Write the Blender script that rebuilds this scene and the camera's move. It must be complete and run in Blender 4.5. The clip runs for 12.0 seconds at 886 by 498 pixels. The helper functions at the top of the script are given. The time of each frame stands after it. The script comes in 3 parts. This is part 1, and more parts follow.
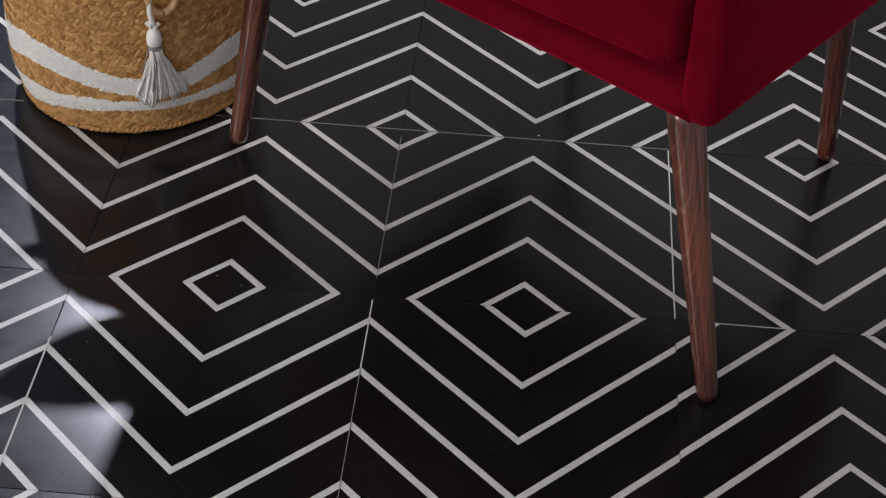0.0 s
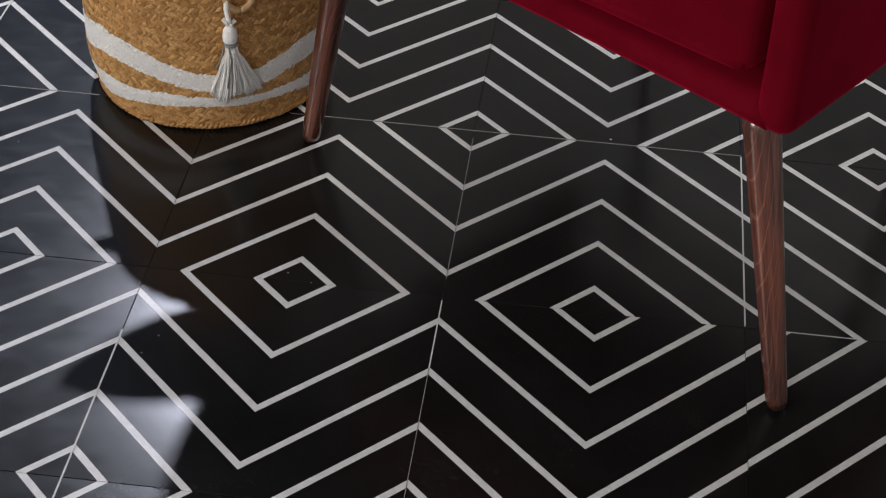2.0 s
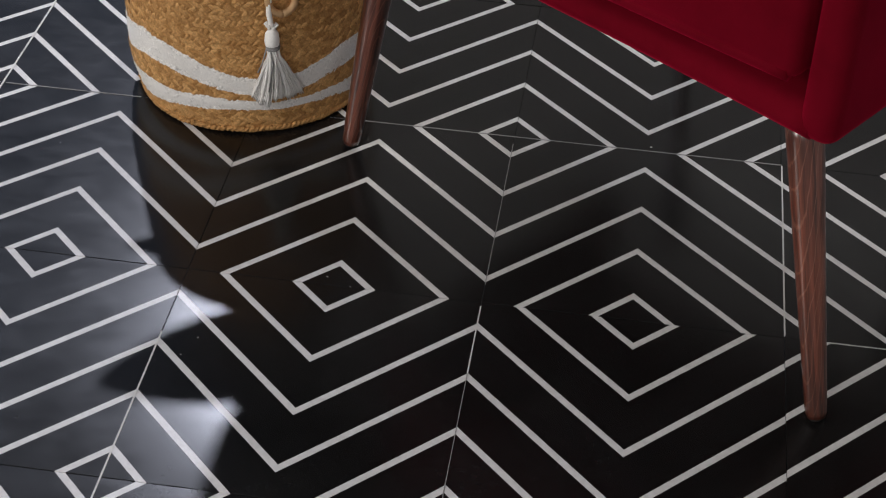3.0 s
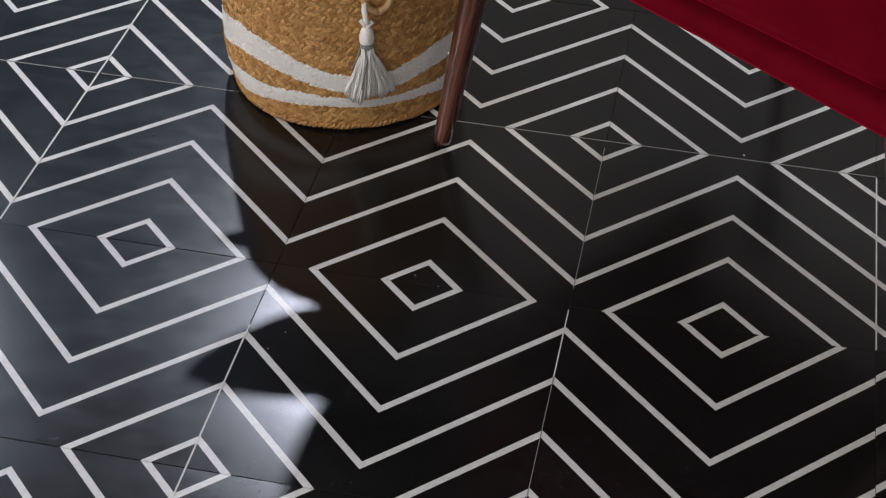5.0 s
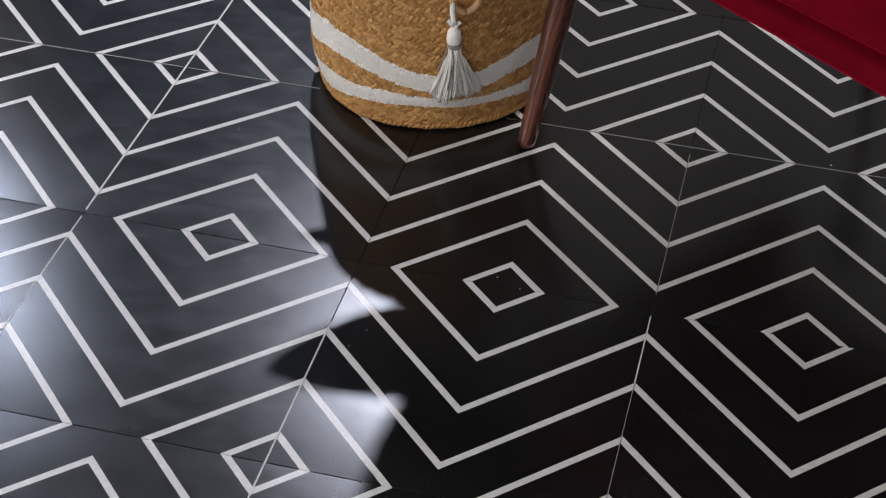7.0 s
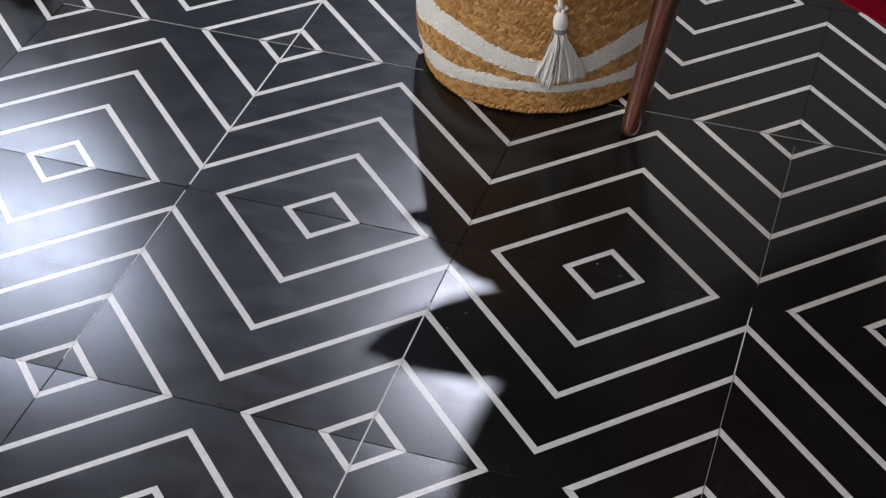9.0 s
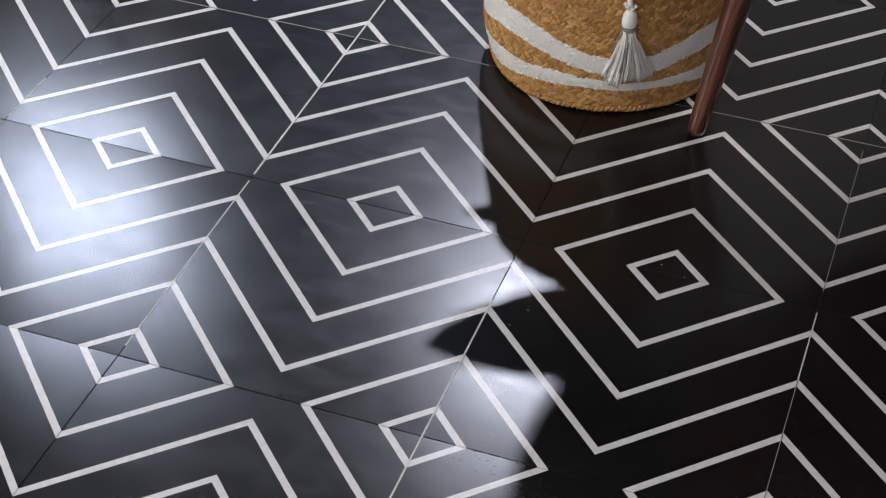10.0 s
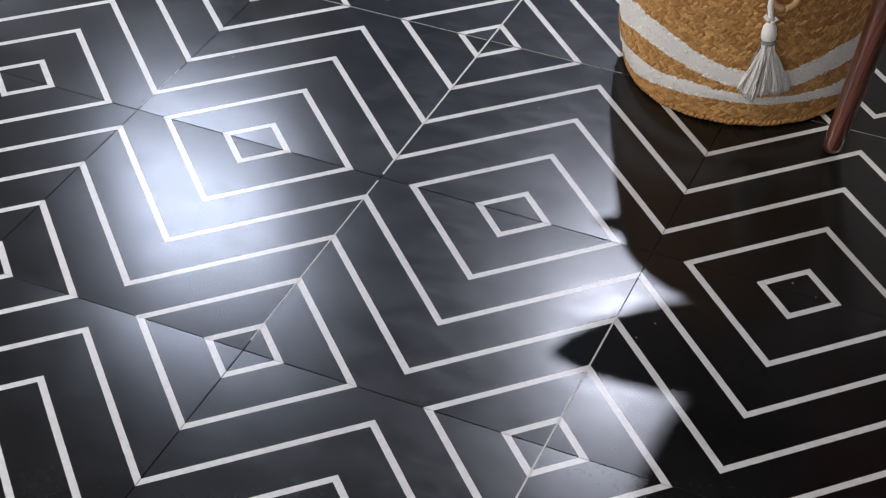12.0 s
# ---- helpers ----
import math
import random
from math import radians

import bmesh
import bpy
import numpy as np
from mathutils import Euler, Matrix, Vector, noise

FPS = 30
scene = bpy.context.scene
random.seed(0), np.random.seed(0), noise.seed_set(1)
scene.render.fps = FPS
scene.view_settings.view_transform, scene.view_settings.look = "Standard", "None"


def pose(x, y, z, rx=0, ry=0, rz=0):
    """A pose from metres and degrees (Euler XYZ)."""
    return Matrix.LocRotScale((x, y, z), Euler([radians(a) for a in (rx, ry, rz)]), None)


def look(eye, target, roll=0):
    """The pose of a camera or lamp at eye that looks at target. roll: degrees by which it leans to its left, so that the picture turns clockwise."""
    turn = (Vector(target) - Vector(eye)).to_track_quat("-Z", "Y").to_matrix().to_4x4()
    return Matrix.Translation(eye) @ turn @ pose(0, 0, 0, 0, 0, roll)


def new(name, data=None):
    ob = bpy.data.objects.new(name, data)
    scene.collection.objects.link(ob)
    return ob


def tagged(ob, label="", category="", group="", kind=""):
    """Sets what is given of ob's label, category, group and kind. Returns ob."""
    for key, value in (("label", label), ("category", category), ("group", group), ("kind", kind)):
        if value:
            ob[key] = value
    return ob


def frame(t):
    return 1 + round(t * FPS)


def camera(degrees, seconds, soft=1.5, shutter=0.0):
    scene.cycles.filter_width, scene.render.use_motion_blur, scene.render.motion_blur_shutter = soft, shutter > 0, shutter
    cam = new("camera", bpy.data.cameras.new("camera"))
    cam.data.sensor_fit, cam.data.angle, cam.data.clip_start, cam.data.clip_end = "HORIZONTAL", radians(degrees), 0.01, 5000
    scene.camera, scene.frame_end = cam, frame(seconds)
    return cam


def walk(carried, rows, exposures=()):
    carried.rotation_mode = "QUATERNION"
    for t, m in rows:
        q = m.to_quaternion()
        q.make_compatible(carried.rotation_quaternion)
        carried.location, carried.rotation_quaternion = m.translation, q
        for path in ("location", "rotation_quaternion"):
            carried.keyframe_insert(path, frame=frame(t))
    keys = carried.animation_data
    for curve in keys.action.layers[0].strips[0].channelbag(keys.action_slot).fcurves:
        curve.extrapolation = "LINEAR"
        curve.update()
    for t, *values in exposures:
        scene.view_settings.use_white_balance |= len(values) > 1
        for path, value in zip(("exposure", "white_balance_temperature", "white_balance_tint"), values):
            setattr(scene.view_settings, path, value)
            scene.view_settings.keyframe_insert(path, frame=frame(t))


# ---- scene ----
cam = camera(28.5, 12.0, soft=1.15)
PATH = [
    (0, (0.435, -1.339, 1.104), (0.3552, 0.2407, -0.1202), 2.7),
    (0.5, (0.433, -1.34, 1.102), (0.3341, 0.2397, -0.1212), 2.6),
    (1, (0.432, -1.34, 1.102), (0.3141, 0.2377, -0.1212), 2.5),
    (1.5, (0.43, -1.34, 1.102), (0.2951, 0.2356, -0.1222), 2.4),
    (2, (0.426, -1.34, 1.106), (0.2761, 0.2326, -0.1212), 2.4),
    (2.5, (0.423, -1.34, 1.106), (0.2551, 0.2316, -0.1192), 2.4),
    (3, (0.419, -1.341, 1.105), (0.2317, 0.2305, -0.1174), 2.3),
    (5, (0.406, -1.341, 1.1), (0.1322, 0.2181, -0.1221), 2.1),
    (5.5, (0.402, -1.341, 1.099), (0.1096, 0.2161, -0.1223), 2.1),
    (6, (0.399, -1.341, 1.099), (0.0866, 0.2120, -0.1224), 2.0),
    (6.5, (0.397, -1.342, 1.097), (0.0637, 0.2080, -0.1225), 2.0),
    (7, (0.392, -1.342, 1.096), (0.0408, 0.2019, -0.1257), 1.9),
    (9, (0.376, -1.346, 1.094), (-0.0648, 0.1617, -0.1441), 1.5),
    (9.5, (0.367, -1.346, 1.093), (-0.0978, 0.1508, -0.1491), 1.6),
    (10, (0.361, -1.345, 1.091), (-0.1319, 0.1408, -0.1531), 1.7),
    (10.5, (0.354, -1.342, 1.09), (-0.1670, 0.1328, -0.1560), 1.8),
    (11, (0.348, -1.342, 1.09), (-0.2002, 0.1229, -0.1570), 1.7),
    (11.5, (0.341, -1.342, 1.087), (-0.2342, 0.1129, -0.1589), 1.7),
    (12, (0.333, -1.342, 1.086), (-0.2693, 0.1019, -0.1599), 1.5),
]
walk(cam, [(t, look(eye, target, roll)) for t, eye, target, roll in PATH])

# ---- light ----
SUN_AZ, SUN_EL = -16.5, 40.5
sun_dir = Vector((math.sin(radians(SUN_AZ)) * math.cos(radians(SUN_EL)),
                  math.cos(radians(SUN_AZ)) * math.cos(radians(SUN_EL)), math.sin(radians(SUN_EL))))
world = bpy.data.worlds.new("sky")
scene.world = world
world.use_nodes = True
wn = world.node_tree
sky = wn.nodes.new("ShaderNodeTexSky")
sky.sky_type = "NISHITA"
sky.sun_disc = False
sky.dust_density, sky.ozone_density = 0.1, 2.0
sky.sun_elevation = radians(SUN_EL)
sky.sun_rotation = radians(SUN_AZ)
wn.links.new(sky.outputs[0], wn.nodes["Background"].inputs[0])
wn.nodes["Background"].inputs[1].default_value = 0.040

sun = new("sun", bpy.data.lights.new("sun", "SUN"))
sun.data.energy, sun.data.angle, sun.data.color = 0.52, radians(1.3), (0.80, 0.835, 1.0)
sun.matrix_world = look(sun_dir * 20, (0, 0, 0))


def rect_lamp(name, eye, target, wide, high, watts, colour):
    lamp = new(name, bpy.data.lights.new(name, "AREA"))
    lamp.data.shape, lamp.data.size, lamp.data.size_y = "RECTANGLE", wide, high
    lamp.data.energy, lamp.data.color = watts, colour
    lamp.matrix_world = look(eye, target)
    return lamp


# unseen fill lamp added on the west side for general brightness
rect_lamp("west_window_light", (-2.36, 0.1, 2.22), (0, 0.25, 0.4), 1.2, 0.42, 7, (1.0, 0.955, 0.915))
# fill lamp added out of view to brighten the basket and chair fronts
rect_lamp("corner_window_light", (-2.36, -1.7, 1.25), (0, 0.3, 0.1), 1.0, 1.0, 33, (1.0, 0.945, 0.895))
# long lamp added behind the camera to brighten the legs and their reflections
rect_lamp("south_window_light", (0.0, -2.36, 1.18), (0.4, 0.2, 0.1), 2.0, 0.26, 6.5, (1.0, 0.94, 0.88))
# weak fill lamp added out of view for the floor right of the chair
rect_lamp("north_window_light", (1.99, 1.76, 1.1), (0.4, 0.2, 0.2), 0.62, 1.6, 2.5, (1.0, 0.975, 0.955))
# high lamp added out of view to lift the floor lines behind the chair
rect_lamp("high_window_light", (0.55, 1.76, 2.1), (0.4, 0.2, 0.0), 0.9, 0.44, 27, (1.0, 0.975, 0.955))
# overhead lamp added behind the camera to brighten the legs' reflections and the chair
rect_lamp("skylight_light", (-0.75, -1.4, 2.62), (-0.75, -1.4, 0), 1.3, 0.6, 13, (1.0, 0.96, 0.92))
# small unseen lamp added for glare on the far left tiles
rect_lamp("side_pane_light", (-2.25, 1.84, 1.0), (-0.83, 0.13, 0.0), 0.22, 0.40, 1.2, (0.76, 0.82, 1.0))
rect_lamp("sky_light", (-1.672, 1.84, 1.73), (-0.46, -0.09, 0.0), 0.42, 0.50, 27, (0.70, 0.785, 1.0))
scene.view_settings.exposure = 0.0


# ---- materials ----
def material(name, base, rough=0.5, metal=0.0, spec=0.5):
    m = bpy.data.materials.new(name)
    m.use_nodes = True
    b = m.node_tree.nodes["Principled BSDF"]
    b.inputs["Base Color"].default_value = (*base, 1)
    b.inputs["Roughness"].default_value = rough
    b.inputs["Metallic"].default_value = metal
    b.inputs["Specular IOR Level"].default_value = spec
    return m, m.node_tree, b


def node(tree, kind, **values):
    n = tree.nodes.new("ShaderNode" + kind)
    for key, value in values.items():
        if key == "operation":
            n.operation = value
        elif key == "data_type":
            n.data_type = value
        elif key == "blend":
            n.data_type, n.blend_type = "RGBA", value
        else:
            n.inputs[key].default_value = value
    return n


def math_node(tree, op, a, b=None):
    n = tree.nodes.new("ShaderNodeMath")
    n.operation = op
    for i, v in enumerate((a, b)):
        if v is None:
            continue
        if isinstance(v, (int, float)):
            n.inputs[i].default_value = v
        else:
            tree.links.new(v, n.inputs[i])
    return n.outputs[0]


def noise_node(tree, coord, scale, detail=4.0, rough=0.55, stretch=None, move=None):
    n = tree.nodes.new("ShaderNodeTexNoise")
    n.inputs["Scale"].default_value, n.inputs["Detail"].default_value, n.inputs["Roughness"].default_value = scale, detail, rough
    if stretch or move:
        mp = tree.nodes.new("ShaderNodeMapping")
        if stretch:
            mp.inputs["Scale"].default_value = stretch
        if move:
            tree.links.new(move, mp.inputs["Location"])
        tree.links.new(coord, mp.inputs["Vector"])
        coord = mp.outputs[0]
    tree.links.new(coord, n.inputs["Vector"])
    return n


def ramp(tree, fac, *stops):
    r = tree.nodes.new("ShaderNodeValToRGB")
    els = r.color_ramp.elements
    while len(els) < len(stops):
        els.new(0.5)
    for e, (p, c) in zip(els, stops):
        e.position = p
        e.color = (*c, 1) if len(c) == 3 else c
    tree.links.new(fac, r.inputs[0])
    return r.outputs[0]


def mix(tree, fac, a, b, blend="MIX"):
    n = tree.nodes.new("ShaderNodeMix")
    n.data_type, n.blend_type = "RGBA", blend
    for i, v in ((0, fac), (6, a), (7, b)):
        if isinstance(v, (int, float)):
            n.inputs[i].default_value = v
        elif isinstance(v, tuple):
            n.inputs[i].default_value = (*v, 1)
        else:
            tree.links.new(v, n.inputs[i])
    return n.outputs[2]


def bump(tree, bsdf, height, strength, distance, into=None):
    n = tree.nodes.new("ShaderNodeBump")
    n.inputs["Strength"].default_value, n.inputs["Distance"].default_value = strength, distance
    tree.links.new(height, n.inputs["Height"])
    if into:
        tree.links.new(into, n.inputs["Normal"])
    tree.links.new(n.outputs[0], bsdf.inputs["Normal"])
    return n.outputs[0]


TILE = 0.30


def tile_material():
    """Black cement-look tile with light inlaid lines, evenly spaced round the middle of one edge."""
    m, t, b = material("black_tile_with_pale_lines", (0.02, 0.02, 0.021), 0.2, spec=0.26)
    co = t.nodes.new("ShaderNodeTexCoord").outputs["Object"]
    info = t.nodes.new("ShaderNodeObjectInfo")
    sep = t.nodes.new("ShaderNodeSeparateXYZ")
    t.links.new(co, sep.inputs[0])
    jitter = noise_node(t, co, 90, 3)
    wob = math_node(t, "MULTIPLY", math_node(t, "SUBTRACT", jitter.outputs[0], 0.5), 0.0009)
    # some prints sit a little off the middle of their tile
    off = t.nodes.new("ShaderNodeAttribute")
    off.attribute_type, off.attribute_name = "OBJECT", "print_offset"
    pos = t.nodes.new("ShaderNodeVectorMath")
    pos.operation = "SUBTRACT"
    t.links.new(co, pos.inputs[0])
    t.links.new(off.outputs["Vector"], pos.inputs[1])
    mark = t.nodes.new("ShaderNodeSeparateXYZ")
    t.links.new(pos.outputs[0], mark.inputs[0])
    away = math_node(t, "ADD", math_node(t, "ABSOLUTE", mark.outputs[0]), math_node(t, "ADD", mark.outputs[1], TILE / 2))
    away = math_node(t, "ADD", away, wob)
    band = math_node(t, "ABSOLUTE", math_node(t, "SUBTRACT", math_node(t, "MODULO", away, TILE / 4), TILE / 8))
    line = ramp(t, math_node(t, "DIVIDE", band, 0.02), (0.225, (1, 1, 1)), (0.265, (0, 0, 0)))
    shift = math_node(t, "MULTIPLY", info.outputs["Random"], 9.0)
    cloud = noise_node(t, co, 9, 5, 0.6, move=shift)
    fine = noise_node(t, co, 160, 4, 0.6, move=shift)
    black = ramp(t, cloud.outputs[0], (0.3, (0.0064, 0.0060, 0.0060)), (0.7, (0.0108, 0.0103, 0.0103)))
    black = mix(t, 0.5, black, ramp(t, fine.outputs[0], (0.35, (0.6, 0.6, 0.6)), (0.65, (1.3, 1.3, 1.3))), "MULTIPLY")
    pale = ramp(t, fine.outputs[0], (0.3, (0.61, 0.60, 0.595)), (0.7, (0.72, 0.71, 0.705)))
    pale = mix(t, 0.6, pale, ramp(t, cloud.outputs[0], (0.3, (0.86, 0.85, 0.84)), (0.7, (1, 1, 1))), "MULTIPLY")
    t.links.new(mix(t, line, black, pale), b.inputs["Base Color"])
    # faint scuffs and smears in the sheen
    smear = noise_node(t, co, 18, 6, 0.65, stretch=(1, 1.4, 1), move=shift)
    rough = ramp(t, smear.outputs[0], (0.3, (0.168,) * 3), (0.72, (0.222,) * 3))
    wipe = noise_node(t, co, 70, 3, 0.6, stretch=(0.4, 1, 1), move=shift)
    rough = mix(t, 0.36, rough, ramp(t, wipe.outputs[0], (0.38, (0.88,) * 3), (0.56, (1.0,) * 3), (0.72, (1.35,) * 3)), "MULTIPLY")
    t.links.new(mix(t, line, rough, (0.23, 0.23, 0.23)), b.inputs["Roughness"])
    # each fired tile is a little warped: a slope along x, and a swell along x and y
    at = t.nodes.new("ShaderNodeAttribute")
    at.attribute_type, at.attribute_name = "OBJECT", "warp"
    warp = t.nodes.new("ShaderNodeSeparateXYZ")
    t.links.new(at.outputs["Vector"], warp.inputs[0])
    h = math_node(t, "MULTIPLY", warp.outputs[0], sep.outputs[0])
    for k in (0, 1):
        sq = math_node(t, "MULTIPLY", math_node(t, "MULTIPLY", sep.outputs[k], sep.outputs[k]), 0.5)
        h = math_node(t, "ADD", h, math_node(t, "MULTIPLY", warp.outputs[k + 1], sq))
    wave = noise_node(t, co, 7, 2, 0.4, move=shift)
    h = math_node(t, "ADD", h, math_node(t, "MULTIPLY", wave.outputs[0], 0.0001))
    first = t.nodes.new("ShaderNodeBump")
    first.inputs["Strength"].default_value, first.inputs["Distance"].default_value = 1.0, 1.0
    t.links.new(h, first.inputs["Height"])
    grit = noise_node(t, co, 1500, 2, 0.5)
    bump(t, b, grit.outputs[0], 0.025, 0.0003, first.outputs[0])
    return m


def grout_material():
    m, t, b = material("grout", (0.2, 0.2, 0.2), 0.9)
    co = t.nodes.new("ShaderNodeTexCoord").outputs["Object"]
    n = noise_node(t, co, 3, 5)
    t.links.new(ramp(t, n.outputs[0], (0.42, (0.012, 0.012, 0.012)), (0.6, (0.05, 0.05, 0.05))), b.inputs["Base Color"])
    return m


def plaster_material(name, low, high):
    m, t, b = material(name, (0.55, 0.54, 0.52), 0.8)
    co = t.nodes.new("ShaderNodeTexCoord").outputs["Object"]
    n, g = noise_node(t, co, 2, 5), noise_node(t, co, 90, 4)
    t.links.new(ramp(t, n.outputs[0], (0.3, (low, low * 0.99, low * 0.98)), (0.7, (high, high * 0.99, high * 0.98))), b.inputs["Base Color"])
    bump(t, b, g.outputs[0], 0.15, 0.002)
    return m


def velvet_material():
    m, t, b = material("red_velvet", (0.28, 0.004, 0.018), 0.8, spec=0.04)
    co = t.nodes.new("ShaderNodeTexCoord").outputs["Object"]
    n, g = noise_node(t, co, 11, 4, 0.6), noise_node(t, co, 700, 3)
    t.links.new(ramp(t, n.outputs[0], (0.3, (0.105, 0.001, 0.006)), (0.7, (0.16, 0.002, 0.0105))), b.inputs["Base Color"])
    b.inputs["Sheen Weight"].default_value = 0.6
    b.inputs["Sheen Roughness"].default_value = 0.5
    b.inputs["Sheen Tint"].default_value = (0.85, 0.012, 0.075, 1)
    bump(t, b, g.outputs[0], 0.2, 0.0008)
    return m


def leg_material():
    """Reddish dark-stained wood with pale open grain along the leg."""
    m, t, b = material("stained_wood", (0.08, 0.03, 0.02), 0.28)
    co = t.nodes.new("ShaderNodeTexCoord").outputs["Object"]
    info = t.nodes.new("ShaderNodeObjectInfo")
    shift = math_node(t, "MULTIPLY", info.outputs["Random"], 5.0)
    # growth rings cut at a slant, so that they run out in long tongues
    wander = noise_node(t, co, 30, 2, 0.45, stretch=(1, 1, 0.35), move=shift)
    sep = t.nodes.new("ShaderNodeSeparateXYZ")
    t.links.new(co, sep.inputs[0])
    slide = math_node(t, "ADD", math_node(t, "MULTIPLY", sep.outputs[2], 0.055), math_node(t, "MULTIPLY", wander.outputs[0], 0.008))
    rx = math_node(t, "ADD", math_node(t, "ADD", sep.outputs[0], 0.006), math_node(t, "MULTIPLY", info.outputs["Random"], 0.006))
    away = math_node(t, "SQRT", math_node(t, "ADD", math_node(t, "MULTIPLY", rx, rx), math_node(t, "MULTIPLY", sep.outputs[1], sep.outputs[1])))
    ring = math_node(t, "MULTIPLY", math_node(t, "ADD", away, slide), 400.0)
    w = math_node(t, "ABSOLUTE", math_node(t, "SUBTRACT", math_node(t, "FRACT", ring), 0.5))
    broad = noise_node(t, co, 22, 4, 0.6, stretch=(1, 1, 0.2), move=shift)
    brown = ramp(t, broad.outputs[0], (0.3, (0.022, 0.0065, 0.0045)), (0.7, (0.19, 0.058, 0.035)))
    streak = noise_node(t, co, 260, 3, 0.6, stretch=(1, 1, 0.03), move=shift)
    brown = mix(t, 0.85, brown, ramp(t, streak.outputs[0], (0.38, (0.35, 0.33, 0.32)), (0.62, (1.5, 1.45, 1.4))), "MULTIPLY")
    pale = ramp(t, w, (0.02, (0.42, 0.42, 0.42)), (0.085, (0, 0, 0)))
    faint = ramp(t, broad.outputs[0], (0.36, (0.15, 0.15, 0.15)), (0.6, (1, 1, 1)))
    pale = mix(t, 1.0, pale, faint, "MULTIPLY")
    t.links.new(mix(t, pale, brown, (0.42, 0.19, 0.125)), b.inputs["Base Color"])
    bump(t, b, w, 0.12, 0.0005)
    b.inputs["Coat Weight"].default_value = 1.0
    b.inputs["Coat Roughness"].default_value = 0.10
    return m


def jute_material(name, low, high, spread, dyed=None):
    m, t, b = material(name, low, 0.72, spec=0.3)
    co = t.nodes.new("ShaderNodeTexCoord").outputs["Object"]
    geo = t.nodes.new("ShaderNodeNewGeometry")
    fib = noise_node(t, co, 420, 4, 0.6)
    patch = noise_node(t, co, 16, 3)
    c = ramp(t, geo.outputs["Random Per Island"], (0.0, low), (1.0, high))
    if dyed:
        dye = t.nodes.new("ShaderNodeAttribute")
        dye.attribute_name = "dye"
        edge = math_node(t, "ADD", dye.outputs["Fac"], math_node(t, "MULTIPLY", math_node(t, "SUBTRACT", fib.outputs[0], 0.5), 0.5))
        c = mix(t, ramp(t, edge, (0.42, (0, 0, 0)), (0.58, (1, 1, 1))), c, ramp(t, geo.outputs["Random Per Island"], (0.0, dyed[0]), (1.0, dyed[1])))
    c = mix(t, 0.75, c, ramp(t, fib.outputs[0], (0.3, (1 - spread,) * 3), (0.7, (1 + spread,) * 3)), "MULTIPLY")
    c = mix(t, 0.5, c, ramp(t, patch.outputs[0], (0.3, (0.82, 0.8, 0.78)), (0.7, (1.12, 1.1, 1.06))), "MULTIPLY")
    t.links.new(c, b.inputs["Base Color"])
    bump(t, b, fib.outputs[0], 0.5, 0.0012)
    return m


def leaf_material():
    m, t, b = material("dark_green_leaf", (0.03, 0.07, 0.025), 0.45)
    co = t.nodes.new("ShaderNodeTexCoord").outputs["Object"]
    n = noise_node(t, co, 20, 4)
    t.links.new(ramp(t, n.outputs[0], (0.3, (0.02, 0.05, 0.018)), (0.7, (0.045, 0.10, 0.03))), b.inputs["Base Color"])
    return m


M_TILE, M_GROUT, M_PLASTER = tile_material(), grout_material(), plaster_material("painted_plaster", 0.54, 0.62)
M_CEILING = plaster_material("grey_ceiling_paint", 0.36, 0.42)
M_VELVET, M_LEG = velvet_material(), leg_material()
M_JUTE = jute_material("golden_jute", (0.40, 0.20, 0.064), (0.68, 0.39, 0.155), 0.38, ((0.83, 0.82, 0.80), (0.90, 0.89, 0.875)))
M_WHITE = jute_material("white_jute", (0.83, 0.82, 0.80), (0.90, 0.89, 0.875), 0.10)
M_COTTON = jute_material("white_cotton", (0.92, 0.915, 0.90), (0.96, 0.955, 0.945), 0.06)
M_GREY = jute_material("grey_cotton", (0.25, 0.25, 0.25), (0.36, 0.36, 0.36), 0.15)
M_LEAF = leaf_material()
M_RUBBER = material("black_felt", (0.015, 0.013, 0.012), 0.8)[0]
M_FRAME = material("white_window_frame", (0.7, 0.7, 0.69), 0.45)[0]
M_SOIL = material("soil", (0.035, 0.025, 0.018), 0.95)[0]
M_STEM = material("green_stem", (0.07, 0.09, 0.03), 0.6)[0]


# ---- mesh helpers ----
def mesh_of(name, verts, faces, mat, smooth=False):
    me = bpy.data.meshes.new(name)
    me.from_pydata(verts, [], faces)
    me.materials.append(mat)
    if smooth:
        me.shade_smooth()
    me.update()
    return me


def part(name, bm, mat, parent, label="", smooth=True):
    bmesh.ops.recalc_face_normals(bm, faces=bm.faces)
    me = bpy.data.meshes.new(name)
    bm.to_mesh(me)
    bm.free()
    me.materials.append(mat)
    if smooth:
        me.shade_smooth()
    ob = new(name, me)
    ob.parent = parent
    if label:
        ob["label"] = label
    return ob


def box(bm, lo, hi, bevel=0.0, seg=2, m=Matrix()):
    lo, hi = Vector(lo), Vector(hi)
    made = bmesh.ops.create_cube(bm, size=1)["verts"]
    for v in made:
        v.co = Vector((lo[i] + (v.co[i] + 0.5) * (hi[i] - lo[i]) for i in range(3)))
    if bevel:
        edges = {e for v in made for e in v.link_edges}
        bmesh.ops.bevel(bm, geom=list(edges), offset=bevel, segments=seg, profile=0.5, affect="EDGES")
    if m != Matrix():
        bmesh.ops.transform(bm, matrix=m, verts=bm.verts)
    return bm


